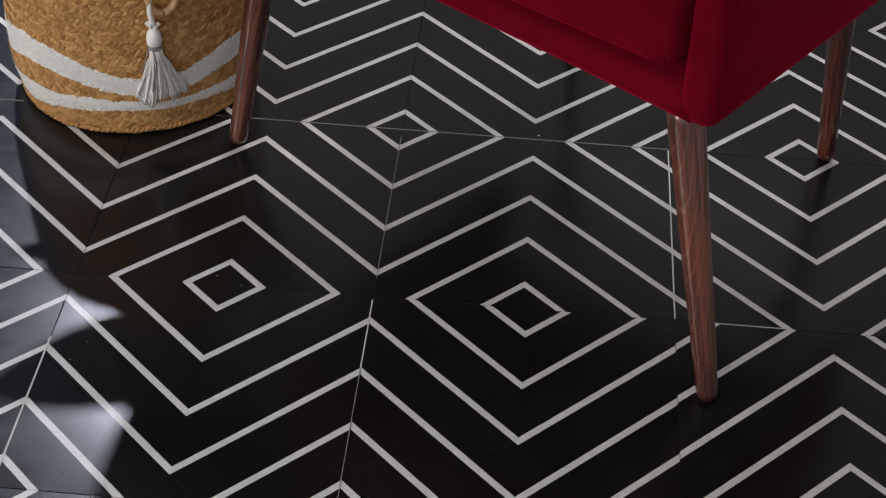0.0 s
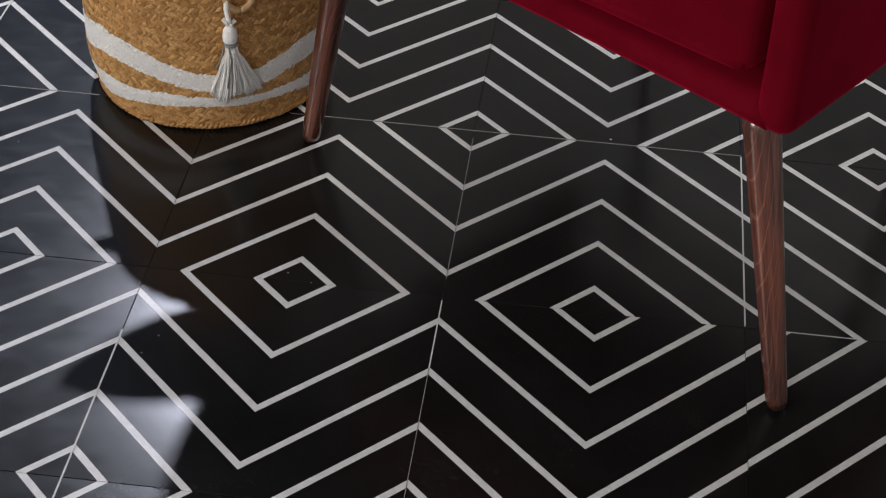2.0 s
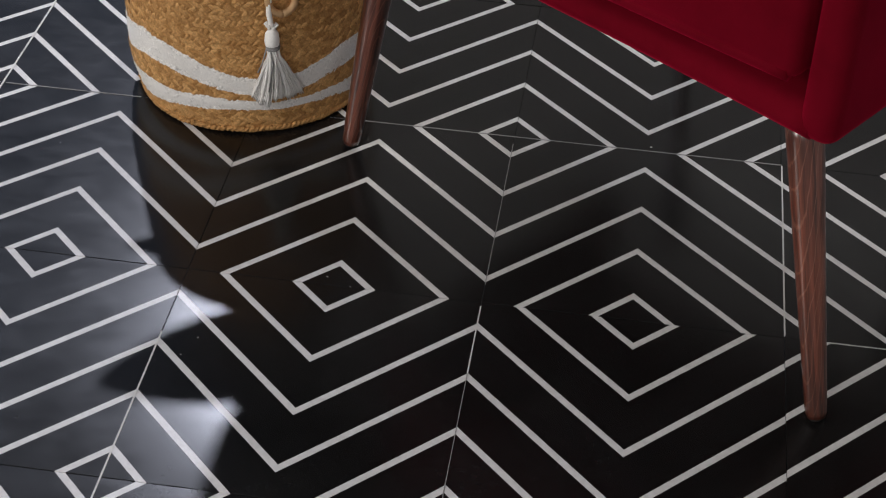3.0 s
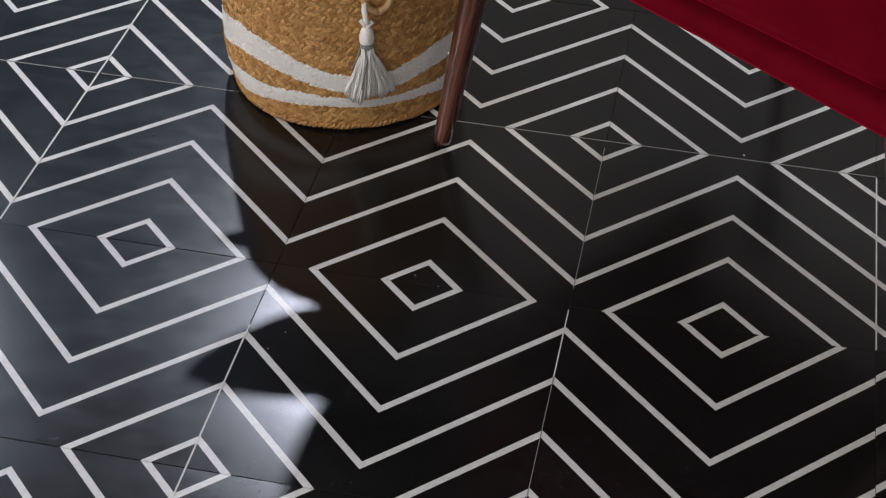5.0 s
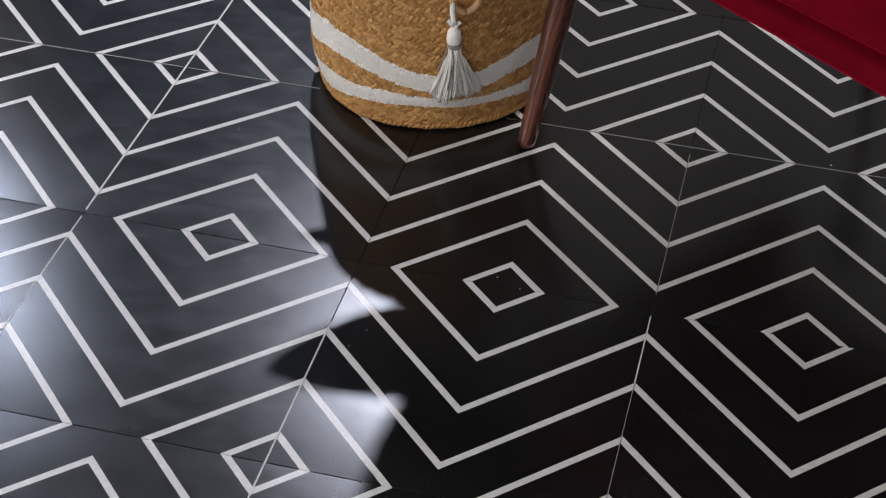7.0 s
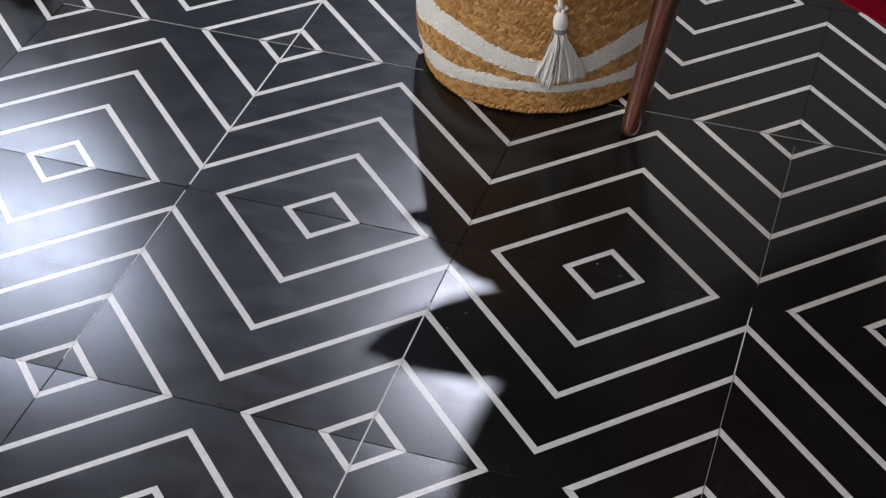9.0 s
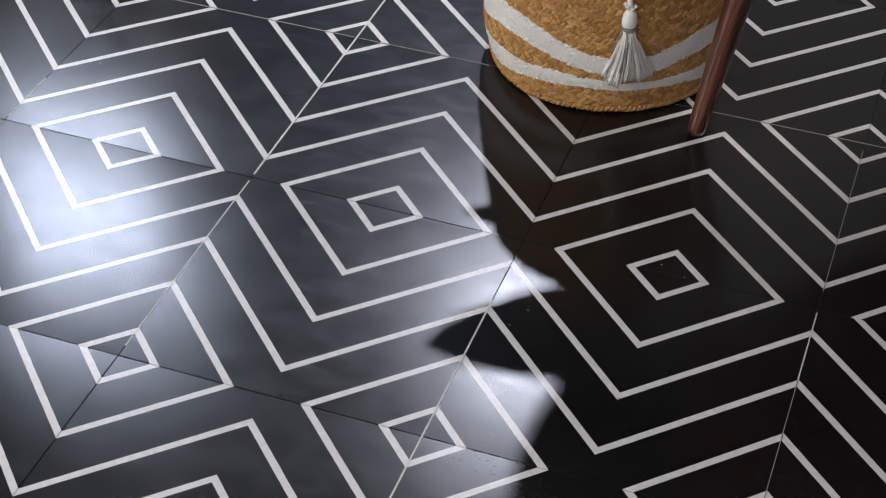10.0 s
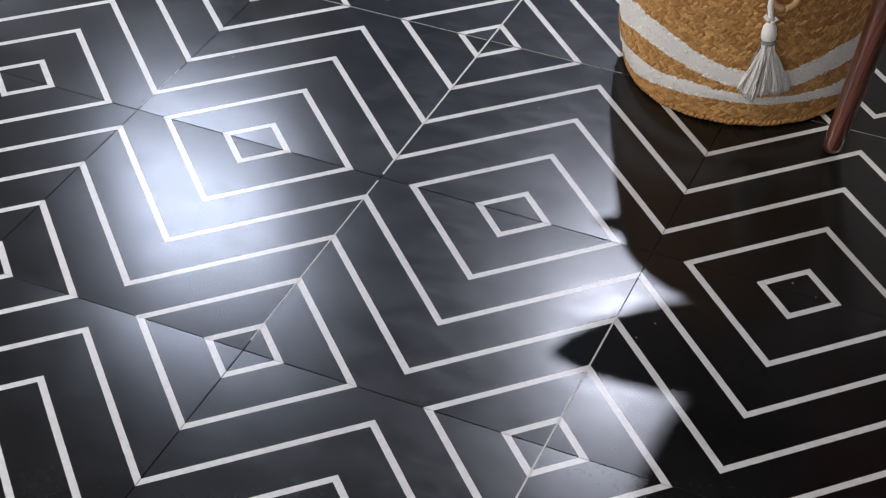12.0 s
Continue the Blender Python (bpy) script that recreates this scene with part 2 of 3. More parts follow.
def lathe(bm, profile, seg=48, m=Matrix(), close=True):
    rings = []
    for r, z in profile:
        rings.append([bm.verts.new(m @ Vector((r * math.cos(a), r * math.sin(a), z)))
                      for a in (2 * math.pi * k / seg for k in range(seg))])
    for a, b in zip(rings, rings[1:]):
        for k in range(seg):
            bm.faces.new((a[k], a[(k + 1) % seg], b[(k + 1) % seg], b[k]))
    if close:
        bm.faces.new(rings[0][::-1])
        bm.faces.new(rings[-1])
    return bm


def tube(bm, points, radii, seg=8):
    """A round bar along points, with a radius at each."""
    pts = [Vector(p) for p in points]
    rings = []
    side = Vector((1, 0, 0.13)).normalized()
    for i, p in enumerate(pts):
        d = (pts[min(i + 1, len(pts) - 1)] - pts[max(i - 1, 0)]).normalized()
        a = (side - d * side.dot(d)).normalized()
        b = d.cross(a)
        r = radii[i] if isinstance(radii, (list, tuple)) else radii
        rings.append([bm.verts.new(p + r * (math.cos(2 * math.pi * k / seg) * a + math.sin(2 * math.pi * k / seg) * b)) for k in range(seg)])
    for a, b in zip(rings, rings[1:]):
        for k in range(seg):
            bm.faces.new((a[k], a[(k + 1) % seg], b[(k + 1) % seg], b[k]))
    bm.faces.new(rings[0][::-1])
    bm.faces.new(rings[-1])
    return bm


def slab(name, lo, hi, mat, kind="structure", label=""):
    bm = box(bmesh.new(), lo, hi)
    ob = part(name, bm, mat, None, smooth=False)
    tagged(ob, label, "", "", kind)
    return ob


# ---- the room ----
X0, X1, Y0, Y1, H = -2.4, 2.4, -2.4, 1.8, 2.6
floor = slab("floor", (X0, Y0, -0.12), (X1, Y1, -0.0011), M_GROUT, label="dark floor bed under polished black patterned tiles")
bm = bmesh.new()
# the gap in the ceiling is added for the overhead fill lamp
for x0, x1, y0, y1 in ((X0, -1.45, Y0, Y1), (-0.05, X1, Y0, Y1), (-1.45, -0.05, Y0, -1.75), (-1.45, -0.05, -1.05, Y1)):
    box(bm, (x0, y0, H), (x1, y1, H + 0.12))
tagged(part("ceiling", bm, M_CEILING, None, "plain grey ceiling with an unseen opening added for a fill lamp", smooth=False), "", "", "", "structure")


def wall_with_opening(name, along, at, thick, a0, a1, o0, o1, z0, z1):
    bm = bmesh.new()
    for p0, p1, q0, q1 in ((a0, o0, 0, H), (o1, a1, 0, H), (o0, o1, 0, z0), (o0, o1, z1, H)):
        if q1 - q0 < 0.01:
            continue
        if along == "x":
            box(bm, (p0, at, q0), (p1, at + thick, q1))
        else:
            box(bm, (at, p0, q0), (at + thick, p1, q1))
    ob = part(name, bm, M_PLASTER, None, smooth=False)
    tagged(ob, "", "", "", "structure")
    return ob


def window(name, along, at, o0, o1, z0, z1, label, w=0.05):
    base = tagged(new(name), label, "window", "", "structure")
    for p0, p1, q0, q1 in ((o0, o0 + w, z0, z1), (o1 - w, o1, z0, z1), (o0 + w, o1 - w, z0, z0 + w), (o0 + w, o1 - w, z1 - w, z1)):
        bm = bmesh.new()
        if along == "x":
            box(bm, (p0, at, q0), (p1, at + 0.05, q1), 0.004)
        else:
            box(bm, (at, p0, q0), (at + 0.05, p1, q1), 0.004)
        part("window_frame", bm, M_FRAME, base, smooth=False)


def wall_north():
    """The back wall, with a tall window door and a small pane beside it, plus openings added for lamps."""
    bm = bmesh.new()
    for x0, x1, z0, z1 in ((X0, -2.38, 0, H), (-2.38, -2.12, 0, 0.76), (-2.38, -2.12, 1.24, H), (-2.12, -1.93, 0, H), (-1.93, -1.45, 0, 1.45), (-1.93, -1.45, 2.01, H), (-1.45, -1.36, 0, H), (-1.36, -0.42, 2.4, H), (-0.42, 0.05, 0, H), (0.05, 1.05, 0, 1.84), (0.05, 1.05, 2.36, H), (1.05, 1.65, 0, H), (1.65, 2.33, 0, 0.25), (1.65, 2.33, 2.0, H), (2.33, X1, 0, H)):
        box(bm, (x0, Y1, z0), (x1, Y1 + 0.12, z1))
    return tagged(part("wall_north", bm, M_PLASTER, None, smooth=False), "", "", "", "structure")


wall_north()
window("window_1", "x", Y1 + 0.05, -1.36, -0.42, 0.0, 2.4, "tall open white-framed window door letting in sunlight")
window("window_2", "x", Y1 + 0.06, -1.93, -1.45, 1.45, 2.01, "small white-framed opening, out of view, with a lamp in it", 0.012)
# unseen opening added round the high fill lamp
window("fill_opening_7", "x", Y1 + 0.06, 0.05, 1.05, 1.84, 2.36, "high white-framed opening, unseen, added for a fill lamp", 0.03)
# unseen opening added round the side glare lamp
window("glare_opening", "x", Y1 + 0.06, -2.38, -2.12, 0.76, 1.24, "small white-framed opening, out of view, with a lamp in it", 0.012)
bm = bmesh.new()
for y0, y1, z0, z1 in ((Y0, -2.25, 0, H), (-2.25, -1.15, 0, 0.70), (-2.25, -1.15, 1.80, H), (-1.15, -0.8, 0, H), (-0.8, 1.5, 0, 1.98), (-0.8, 1.5, 2.48, H), (1.5, Y1, 0, H)):
    box(bm, (X0 - 0.15, y0, z0), (X0, y1, z1))
tagged(part("wall_west", bm, M_PLASTER, None, smooth=False), "", "", "", "structure")
# unseen opening added for the fill lamp in the corner
window("fill_opening_8", "y", X0 - 0.1, -2.25, -1.15, 0.70, 1.80, "white-framed opening near a corner, unseen, added for a fill lamp")
# unseen opening added round the west fill lamp
window("fill_opening_3", "y", X0 - 0.1, -0.8, 1.5, 1.98, 2.48, "wide high white-framed opening, unseen, added for a fill lamp")
wall_with_opening("wall_south", "x", Y0 - 0.15, 0.15, X0, X1, -1.05, 1.05, 1.0, 1.36)
# slot added behind the camera for the south fill lamp
window("fill_opening_4", "x", Y0 - 0.1, -1.05, 1.05, 1.0, 1.36, "long narrow white-framed opening, unseen, added for a fill lamp")
slab("wall_east", (X1, Y0, 0), (X1 + 0.15, Y1, H), M_PLASTER)
# tall unseen opening added to hold the north fill lamp
window("fill_opening_5", "x", Y1 + 0.05, 1.65, 2.33, 0.25, 2.0, "tall white-framed opening, unseen, added for a fill lamp")
slab("ground", (-60, -60, -0.35), (60, 60, -0.13), material("paving_outside", (0.25, 0.245, 0.24), 0.9)[0], label="pale paving outside the room")


# ---- armchair ----
# own axes: x along the front towards its far arm, y to the back; its near front lower corner is the origin
CH = Matrix(((-0.82, 0.572, 0, 0.587), (0.572, 0.82, 0, -0.050), (0, 0, 1, 0), (0, 0, 0, 1)))


def rounded(bm, lo, hi, r, seg=5):
    return box(bm, lo, hi, r, seg)


def armchair():
    base = new("armchair")
    base.matrix_world = Matrix.Translation((0.45, 0.27, 0))
    inv = base.matrix_world.inverted()
    W, D, Z = 0.50, 0.43, 0.266
    m = inv @ CH

    def put(name, bm, mat, label=""):
        bmesh.ops.transform(bm, matrix=m, verts=bm.verts)
        return part(name, bm, mat, base, label)

    # the apron leans back from its rolled lower edge, under the overhanging cushion
    rail = bmesh.new()
    prof = [(0.030, 0.000), (0.004, -0.002), (-0.006, 0.001), (-0.011, 0.007), (-0.0115, 0.012), (-0.0102, 0.0145), (-0.0098, 0.017),
            (-0.005, 0.024), (0.008, 0.032), (0.026, 0.039), (0.046, 0.046), (0.062, 0.058), (D - 0.02, 0.085), (D - 0.02, 0.080), (D - 0.12, 0.045)]
    n = 24
    rows = [[rail.verts.new((0.004 + (W - 0.008) * k / n, y + 0.0016 * math.sin(5 * k / n + 14 * z), Z + z + 0.016 * k / n)) for y, z in prof] for k in range(n + 1)]
    for p, q in zip(rows, rows[1:]):
        for k in range(len(prof)):
            rail.faces.new((p[k], p[(k + 1) % len(prof)], q[(k + 1) % len(prof)], q[k]))
    rail.faces.new(rows[0][::-1])
    rail.faces.new(rows[-1])
    put("front_rail", rail, M_VELVET)
    cushion = rounded(bmesh.new(), (0.020, -0.020, Z + 0.055), (W - 0.020, D - 0.06, Z + 0.185), 0.013, 6)
    bmesh.ops.subdivide_edges(cushion, edges=[e for e in cushion.edges if e.calc_length() > 0.08], cuts=6, use_grid_fill=True)
    for v in cushion.verts:
        u, h = (v.co.x - 0.022) / (W - 0.044), (v.co.z - Z - 0.055) / 0.13
        if v.co.y < 0.05:
            v.co.y -= 0.006 * math.sin(math.pi * min(1, max(0, u))) * math.sin(math.pi * min(1, max(0, h)))
        if h > 0.5:
            v.co.z += 0.02 * math.sin(math.pi * min(1, max(0, u)))
    put("seat_cushion", cushion, M_VELVET)
    put("welt", tube(bmesh.new(), [(0.030 + (W - 0.060) * k / 20, -0.0135 - 0.0015 * math.sin(math.pi * k / 20), Z + 0.0600) for k in range(21)], 0.0075, 14), M_VELVET)
    for x0, x1 in ((-0.021, 0.019), (W - 0.019, W + 0.021)):
        arm = rounded(bmesh.new(), (x0, -0.0115, Z - 0.001), (x1, D, Z + 0.34), 0.0165, 7)
        put("arm", arm, M_VELVET)
    bm = rounded(bmesh.new(), (0.02, D - 0.11, Z + 0.09), (W - 0.02, D, Z + 0.58), 0.04, 6)
    for v in bm.verts:
        v.co.y += max(0, v.co.z - Z - 0.1) * 0.22
    put("backrest", bm, M_VELVET)
    return base


chair = tagged(armchair(), "deep red velvet armchair on splayed dark wooden legs", "armchair")


def chair_leg(parent, foot, top, r0, r1):
    foot, top = Vector(foot), Vector(foot).lerp(Vector(top), 0.915)
    r1 = r0 + (r1 - r0) * 0.915
    leg_m = (top - foot).to_track_quat("Z", "Y").to_matrix().to_4x4()
    length = (top - foot).length
    bm = bmesh.new()
    n = 14
    prof = [(r0 * 0.5, 0.0014), (r0 * 0.82, 0.0028), (r0 * 0.97, 0.008)]
    prof += [(r0 + (r1 - r0) * k / n, 0.014 + (length - 0.014) * k / n) for k in range(n + 1)]
    lathe(bm, prof, 28)
    ob = part("leg", bm, M_LEG, parent, "dark-stained tapered wooden leg with pale grain")
    ob.matrix_local = parent.matrix_world.inverted() @ Matrix.Translation(foot) @ leg_m
    glide = bmesh.new()
    lathe(glide, [(r0 * 0.55, 0.0), (r0 * 0.58, 0.0018)], 20)
    part("glide", glide, M_RUBBER, ob, "black felt glide")
    return ob


chair_leg(chair, (0.628, -0.113, 0), (0.571, -0.018, 0.30), 0.0105, 0.0185)
chair_leg(chair, (0.1205, 0.249, 0), (0.163, 0.294, 0.30), 0.0105, 0.0185)
chair_leg(chair, (0.777, 0.306, 0), (0.752, 0.282, 0.30), 0.0100, 0.0165)
chair_leg(chair, (0.483, 0.529, 0), (0.503, 0.499, 0.30), 0.0100, 0.0165)


# ---- basket ----
BC, BR, BH = Vector((-0.0238, 0.3864, 0)), 0.1412, 0.284
STRIPE_AT = np.array([-180, -110, -64, -43, -23, -9, 4, 14, 25, 37, 49, 60, 74, 120, 180.0])
UP_TOP = np.array([.10, .100, .092, .1045, .0995, .088, .0775, .073, .070, .075, .083, .090, .089, .094, .10])
UP_LOW = np.array([.072, .066, .058, .0715, .070, .0625, .055, .0515, .050, .0525, .0575, .061, .062, .068, .072])
LOW_TOP = np.array([.038, .038, .037, .0415, .042, .047, .0455, .0435, .040, .040, .041, .0395, .036, .037, .038])
LOW_LOW = np.array([.014, .012, .010, .015, .0245, .029, .032, .0315, .0305, .0305, .0285, .0240, .015, .013, .014])


def basket_radius(z, deg=0.0):
    """The plaited wall's radius; its foot is drawn in a little on the window side."""
    foot = max(0.0, 1 - z / 0.06)
    draw = min(1.0, max(0.0, (z - 0.105) / (BH - 0.105)))
    tuck = min(1.0, max(0.0, (-deg - 22) / 38)) * min(1.0, max(0.0, (deg + 170) / 40)) * max(0.0, 1 - z / 0.045) ** 1.2
    return BR - 0.021 * draw ** 1.1 - 0.0040 * foot ** 1.5 - 0.0085 * tuck


def at_basket(deg, z, out=0.0):
    r = basket_radius(z, deg) + out
    a = radians(deg)
    return Vector((r * math.sin(a), -r * math.cos(a), z))


def dyed_white(deg, z):
    """1 on the white stripes, 0 off them, soft over a millimetre or two at their edges."""
    best = -1.0
    for low, top in ((UP_LOW, UP_TOP), (LOW_LOW, LOW_TOP)):
        best = max(best, min(z - np.interp(deg, STRIPE_AT, low), np.interp(deg, STRIPE_AT, top) - z))
    return min(1.0, max(0.0, 0.5 + best / 0.003))


def strands(rng):
    """Short flat braid strands lying in slanting rows, like a plaited wall."""
    verts, faces, dye = [], [], []
    row_h, n = 0.0057, 146
    rows = int(BH / row_h)
    for i in range(rows):
        for k in range(n):
            deg = (360 * (k + 0.5 * (i % 2) + rng.uniform(-0.2, 0.2)) / n) - 180
            z = 0.0035 + (i + 0.5) * row_h + rng.uniform(-0.0007, 0.0007) + 0.0022 * math.sin(radians(deg) + 0.6) * min(1, i / 4)
            white = dyed_white(deg, z + rng.uniform(-0.0008, 0.0008))
            a = radians(deg)
            r = basket_radius(z, deg)
            out = Vector((math.sin(a), -math.cos(a), 0))
            along = Vector((math.cos(a), math.sin(a), 0))
            up = Vector((0, 0, 1))
            slant = radians(40 + rng.uniform(-15, 15)) * (1 if i % 2 else -1)
            d = math.cos(slant) * along + math.sin(slant) * up
            w = -math.sin(slant) * along + math.cos(slant) * up
            length = 0.0063 * rng.uniform(0.8, 1.25)
            width = (0.0029 + 0.0003 * white) * rng.uniform(0.8, 1.25)
            fat = (0.0009 - 0.0004 * white) * rng.uniform(0.6, 1.3)
            centre = out * (r + rng.uniform(-0.0005, 0.0005) + 0.0003 * white) + up * z
            base = len(verts)
            tilt = rng.uniform(0.0003, 0.0009) * (1 - 0.7 * white) * (1 if i % 2 else -1)
            for s, q in ((-0.98, 0.7), (-0.7, 0.97), (0.0, 1.0), (0.7, 0.97), (0.98, 0.7)):
                bulge = fat * math.sqrt(max(0.0, 1 - 0.75 * s * s))
                for c, h in ((-1, -0.5), (-0.66, 0.7), (0, 1.0), (0.66, 0.7), (1, -0.5)):
                    p = centre + d * (s * length) + w * (c * width * q) + out * (h * bulge + tilt * s - 0.0009)
                    verts.append(p)
                    dye.append(0.25 * white + 0.75 * dyed_white(math.degrees(math.atan2(p.x, -p.y)), p.z))
            for s in range(4):
                for c in range(4):
                    o = base + s * 5 + c
                    faces.append((o, o + 1, o + 6, o + 5))
    return verts, faces, dye


def fibres(rng, count):
    """Loose fibre ends that stand off the plait."""
    verts, faces, dye = [], [], []
    for _ in range(count):
        deg, z = rng.uniform(-180, 180), rng.uniform(0.004, BH)
        a = radians(deg)
        out = Vector((math.sin(a), -math.cos(a), 0))
        along = Vector((math.cos(a), math.sin(a), 0))
        p = out * (basket_radius(z, deg) + 0.0002) + Vector((0, 0, z))
        turn = rng.uniform(-2.2, 2.2)
        d = (math.cos(turn) * along + math.sin(turn) * Vector((0, 0, 1)) + out * rng.uniform(0.1, 0.9)).normalized()
        side = d.cross(out).normalized() * 0.00016
        q = p + d * rng.uniform(0.002, 0.006)
        mid = p.lerp(q, 0.55) + out * 0.0004
        b = len(verts)
        verts += [p - side, p + side, mid + side, mid - side, q]
        faces += [(b, b + 1, b + 2, b + 3), (b + 3, b + 2, b + 4)]
        dye += [dyed_white(deg, z)] * 5
    return verts, faces, dye


def basket():
    rng = random.Random(4)
    base = new("basket")
    base.location = BC
    inner = bmesh.new()
    prof = [(0.02, 0.003), (0.115, 0.003)] + [(basket_radius(z) - 0.0005 - 0.010 * max(0.0, 1 - z / 0.045), z) for z in (0.004, 0.008, 0.014, 0.022, 0.06, 0.12, 0.2, BH)]
    prof += [(basket_radius(BH) - 0.010, BH), (basket_radius(0.05) - 0.010, 0.03), (0.02, 0.02)]
    lathe(inner, prof, 120)
    part("lining", inner, material("jute_core", (0.46, 0.24, 0.08), 0.85)[0], base)
    for name, made, label in (("plaited_wall", strands(random.Random(7)), "golden plaited jute dyed white along two stripes"),
                              ("fuzz", fibres(random.Random(8), 2600), "loose fibre ends")):
        me = mesh_of(name, made[0], made[1], M_JUTE, True)
        me.attributes.new("dye", "FLOAT", "POINT").data.foreach_set("value", made[2])
        ob = new(name, me)
        ob.parent = base
        tagged(ob, label, "", "", "stuff")
    # white backing under the stripes
    band = bmesh.new()
    for low, top in ((UP_LOW, UP_TOP), (LOW_LOW, LOW_TOP)):
        n = 300
        ring = []
        for k in range(n):
            deg = -180 + 360 * k / n
            a, b = np.interp(deg, STRIPE_AT, low) + rng.uniform(-0.0008, 0.0008), np.interp(deg, STRIPE_AT, top) + rng.uniform(-0.001, 0.001)
            ring.append([band.verts.new(at_basket(deg, a + (b - a) * q / 4, 0.0002 - 0.0012 * (q in (0, 4)))) for q in range(5)])
        for k in range(n):
            for q in range(4):
                band.faces.new((ring[k][q], ring[(k + 1) % n][q], ring[(k + 1) % n][q + 1], ring[k][q + 1]))
    part("stripe", band, M_WHITE, base, "white stripe with ragged edges")
    # a two-ply braid runs round the foot
    bottom = bmesh.new()
    for ply in (0, 1):
        pts = []
        for k in range(721):
            deg = -180 + k / 2
            turn = 2 * math.pi * (deg / 5.0) + math.pi * ply
            pts.append(at_basket(deg, 0.0048 + 0.0019 * math.sin(turn + 0.7 * math.sin(9 * turn / 7)), 0.0004 + 0.0008 * math.cos(turn)))
        tube(bottom, pts, [0.0021 + 0.0003 * math.sin(1.9 * k) for k in range(721)], 6)
    part("base_coil", bottom, M_JUTE, base)
    return base


bk = tagged(basket(), "golden plaited jute basket with two white stripes", "basket")


def tassel(parent):
    rng = random.Random(11)
    ob = new("tassel")
    ob.parent = parent
    ob.location.z = 0.006
    ob.rotation_euler.z = radians(-1.0)
    head = bmesh.new()
    c = at_basket(24, 0.122, 0.010)
    lathe(head, [(0.002, -0.0105), (0.0060, -0.0100), (0.0078, -0.007), (0.0084, -0.002), (0.0074, 0.006), (0.0048, 0.0105), (0.002, 0.012)], 20, Matrix.Translation(c))
    part("head", head, M_COTTON, ob)
    tie = bmesh.new()
    t0 = at_basket(24.2, 0.1125, 0.010)
    for k in range(3):
        pts = [t0 + Vector((0.0072 * math.cos(a), 0.0072 * math.sin(a), 0.0014 * (k - 1) + 0.0006 * math.sin(a + k))) for a in (2 * math.pi * j / 24 for j in range(25))]
        tube(tie, pts, 0.0009, 5)
    tube(tie, [t0 + Vector((-0.001, -0.0075, 0)), at_basket(23.6, 0.095, 0.0185), at_basket(22.2, 0.075, 0.019), at_basket(21.6, 0.060, 0.017)], 0.0008, 5)
    tube(tie, [t0 + Vector((-0.006, -0.004, 0)), at_basket(19.5, 0.096, 0.014), at_basket(17.5, 0.082, 0.011)], 0.0008, 5)
    part("tie", tie, M_GREY, ob, "grey thread wound round the neck")
    # the dense inner threads, as one folded sheet
    core = bmesh.new()
    cols = [[core.verts.new(t0 + Vector((0.005 * (2 * u - 1), -0.001, 0)))] +
            [core.verts.new(at_basket(24 + (16.6 + 20.5 * u - 24) * q + 0.25 * rng.uniform(-1, 1), z + 0.004 * u * (z < 0.05), 0.0055 + 0.0035 * math.sin(math.pi * u) + 0.0012 * math.sin(29 * u)))
             for q, z in ((0.35, 0.092), (0.66, 0.074), (0.86, 0.056), (0.98, 0.043))] for u in (k / 40 for k in range(41))]
    for a, b in zip(cols, cols[1:]):
        for q in range(4):
            core.faces.new((a[q], b[q], b[q + 1], a[q + 1]))
    part("core", core, M_COTTON, ob)
    skirt = bmesh.new()
    ends_at, ends_low = (0.0, 0.12, 0.3, 0.42, 0.5, 0.62, 0.8, 1.0), (0.047, 0.037, 0.034, 0.040, 0.045, 0.0415, 0.042, 0.043)
    for lock in range(34):
        mid, sway, depth = (lock + rng.random()) / 34, rng.uniform(-1, 1), rng.random()
        for k in range(7):
            s = min(1.0, max(0.0, mid + rng.uniform(-0.03, 0.03)))
            front = min(1.0, max(0.0, depth + rng.uniform(-0.25, 0.25)))
            deg = 14.6 + 22.8 * s
            low = float(np.interp(s, ends_at, ends_low)) + 0.0022 * abs(rng.gauss(0, 1)) + 0.002 * (1 - front)
            o = 0.004 + 0.0085 * front * (1 - 0.4 * abs(2 * s - 1))
            p0 = t0 + Vector((0.0062 * (2 * s - 1), 0.0042 * (1 - 2 * front), 0.001))
            pts, phase = [p0], rng.uniform(0, 6)
            for q in (0.16, 0.32, 0.48, 0.62, 0.76, 0.88, 1.0):
                wide = 24 + (deg - 24) * q ** 0.85 + 0.55 * sway * math.sin(3.4 * q + 1) + 0.28 * math.sin(9 * q + phase)
                pts.append(at_basket(wide, 0.1125 + (low - 0.1125) * q, o + 0.006 * (1 - q) + 0.0007 * math.sin(8 * q + phase)))
            r = rng.uniform(0.0006, 0.00095)
            tube(skirt, pts, [r * 0.8] + [r] * 6 + [r * 0.7], 4)
    part("fringe", skirt, M_COTTON, ob)
    loop = bmesh.new()
    tube(loop, [at_basket(24, 0.132, 0.010), at_basket(23.8, 0.140, 0.010), at_basket(23.3, 0.150, 0.008), at_basket(23.6, 0.162, 0.007), at_basket(24.2, 0.176, 0.007)], [0.0042, 0.0030, 0.0034, 0.003, 0.003], 8)
    for k in range(7):
        a = 2 * math.pi * k / 7
        tube(loop, [at_basket(24, 0.1345, 0.010) + Vector((0.003 * math.cos(a), 0.003 * math.sin(a), 0)),
                    at_basket(24, 0.1385, 0.010) + Vector((0.0075 * math.cos(a), 0.006 * math.sin(a), rng.uniform(-0.002, 0.003)))], 0.0014, 5)
    part("loop", loop, M_COTTON, ob)
    ring = bmesh.new()
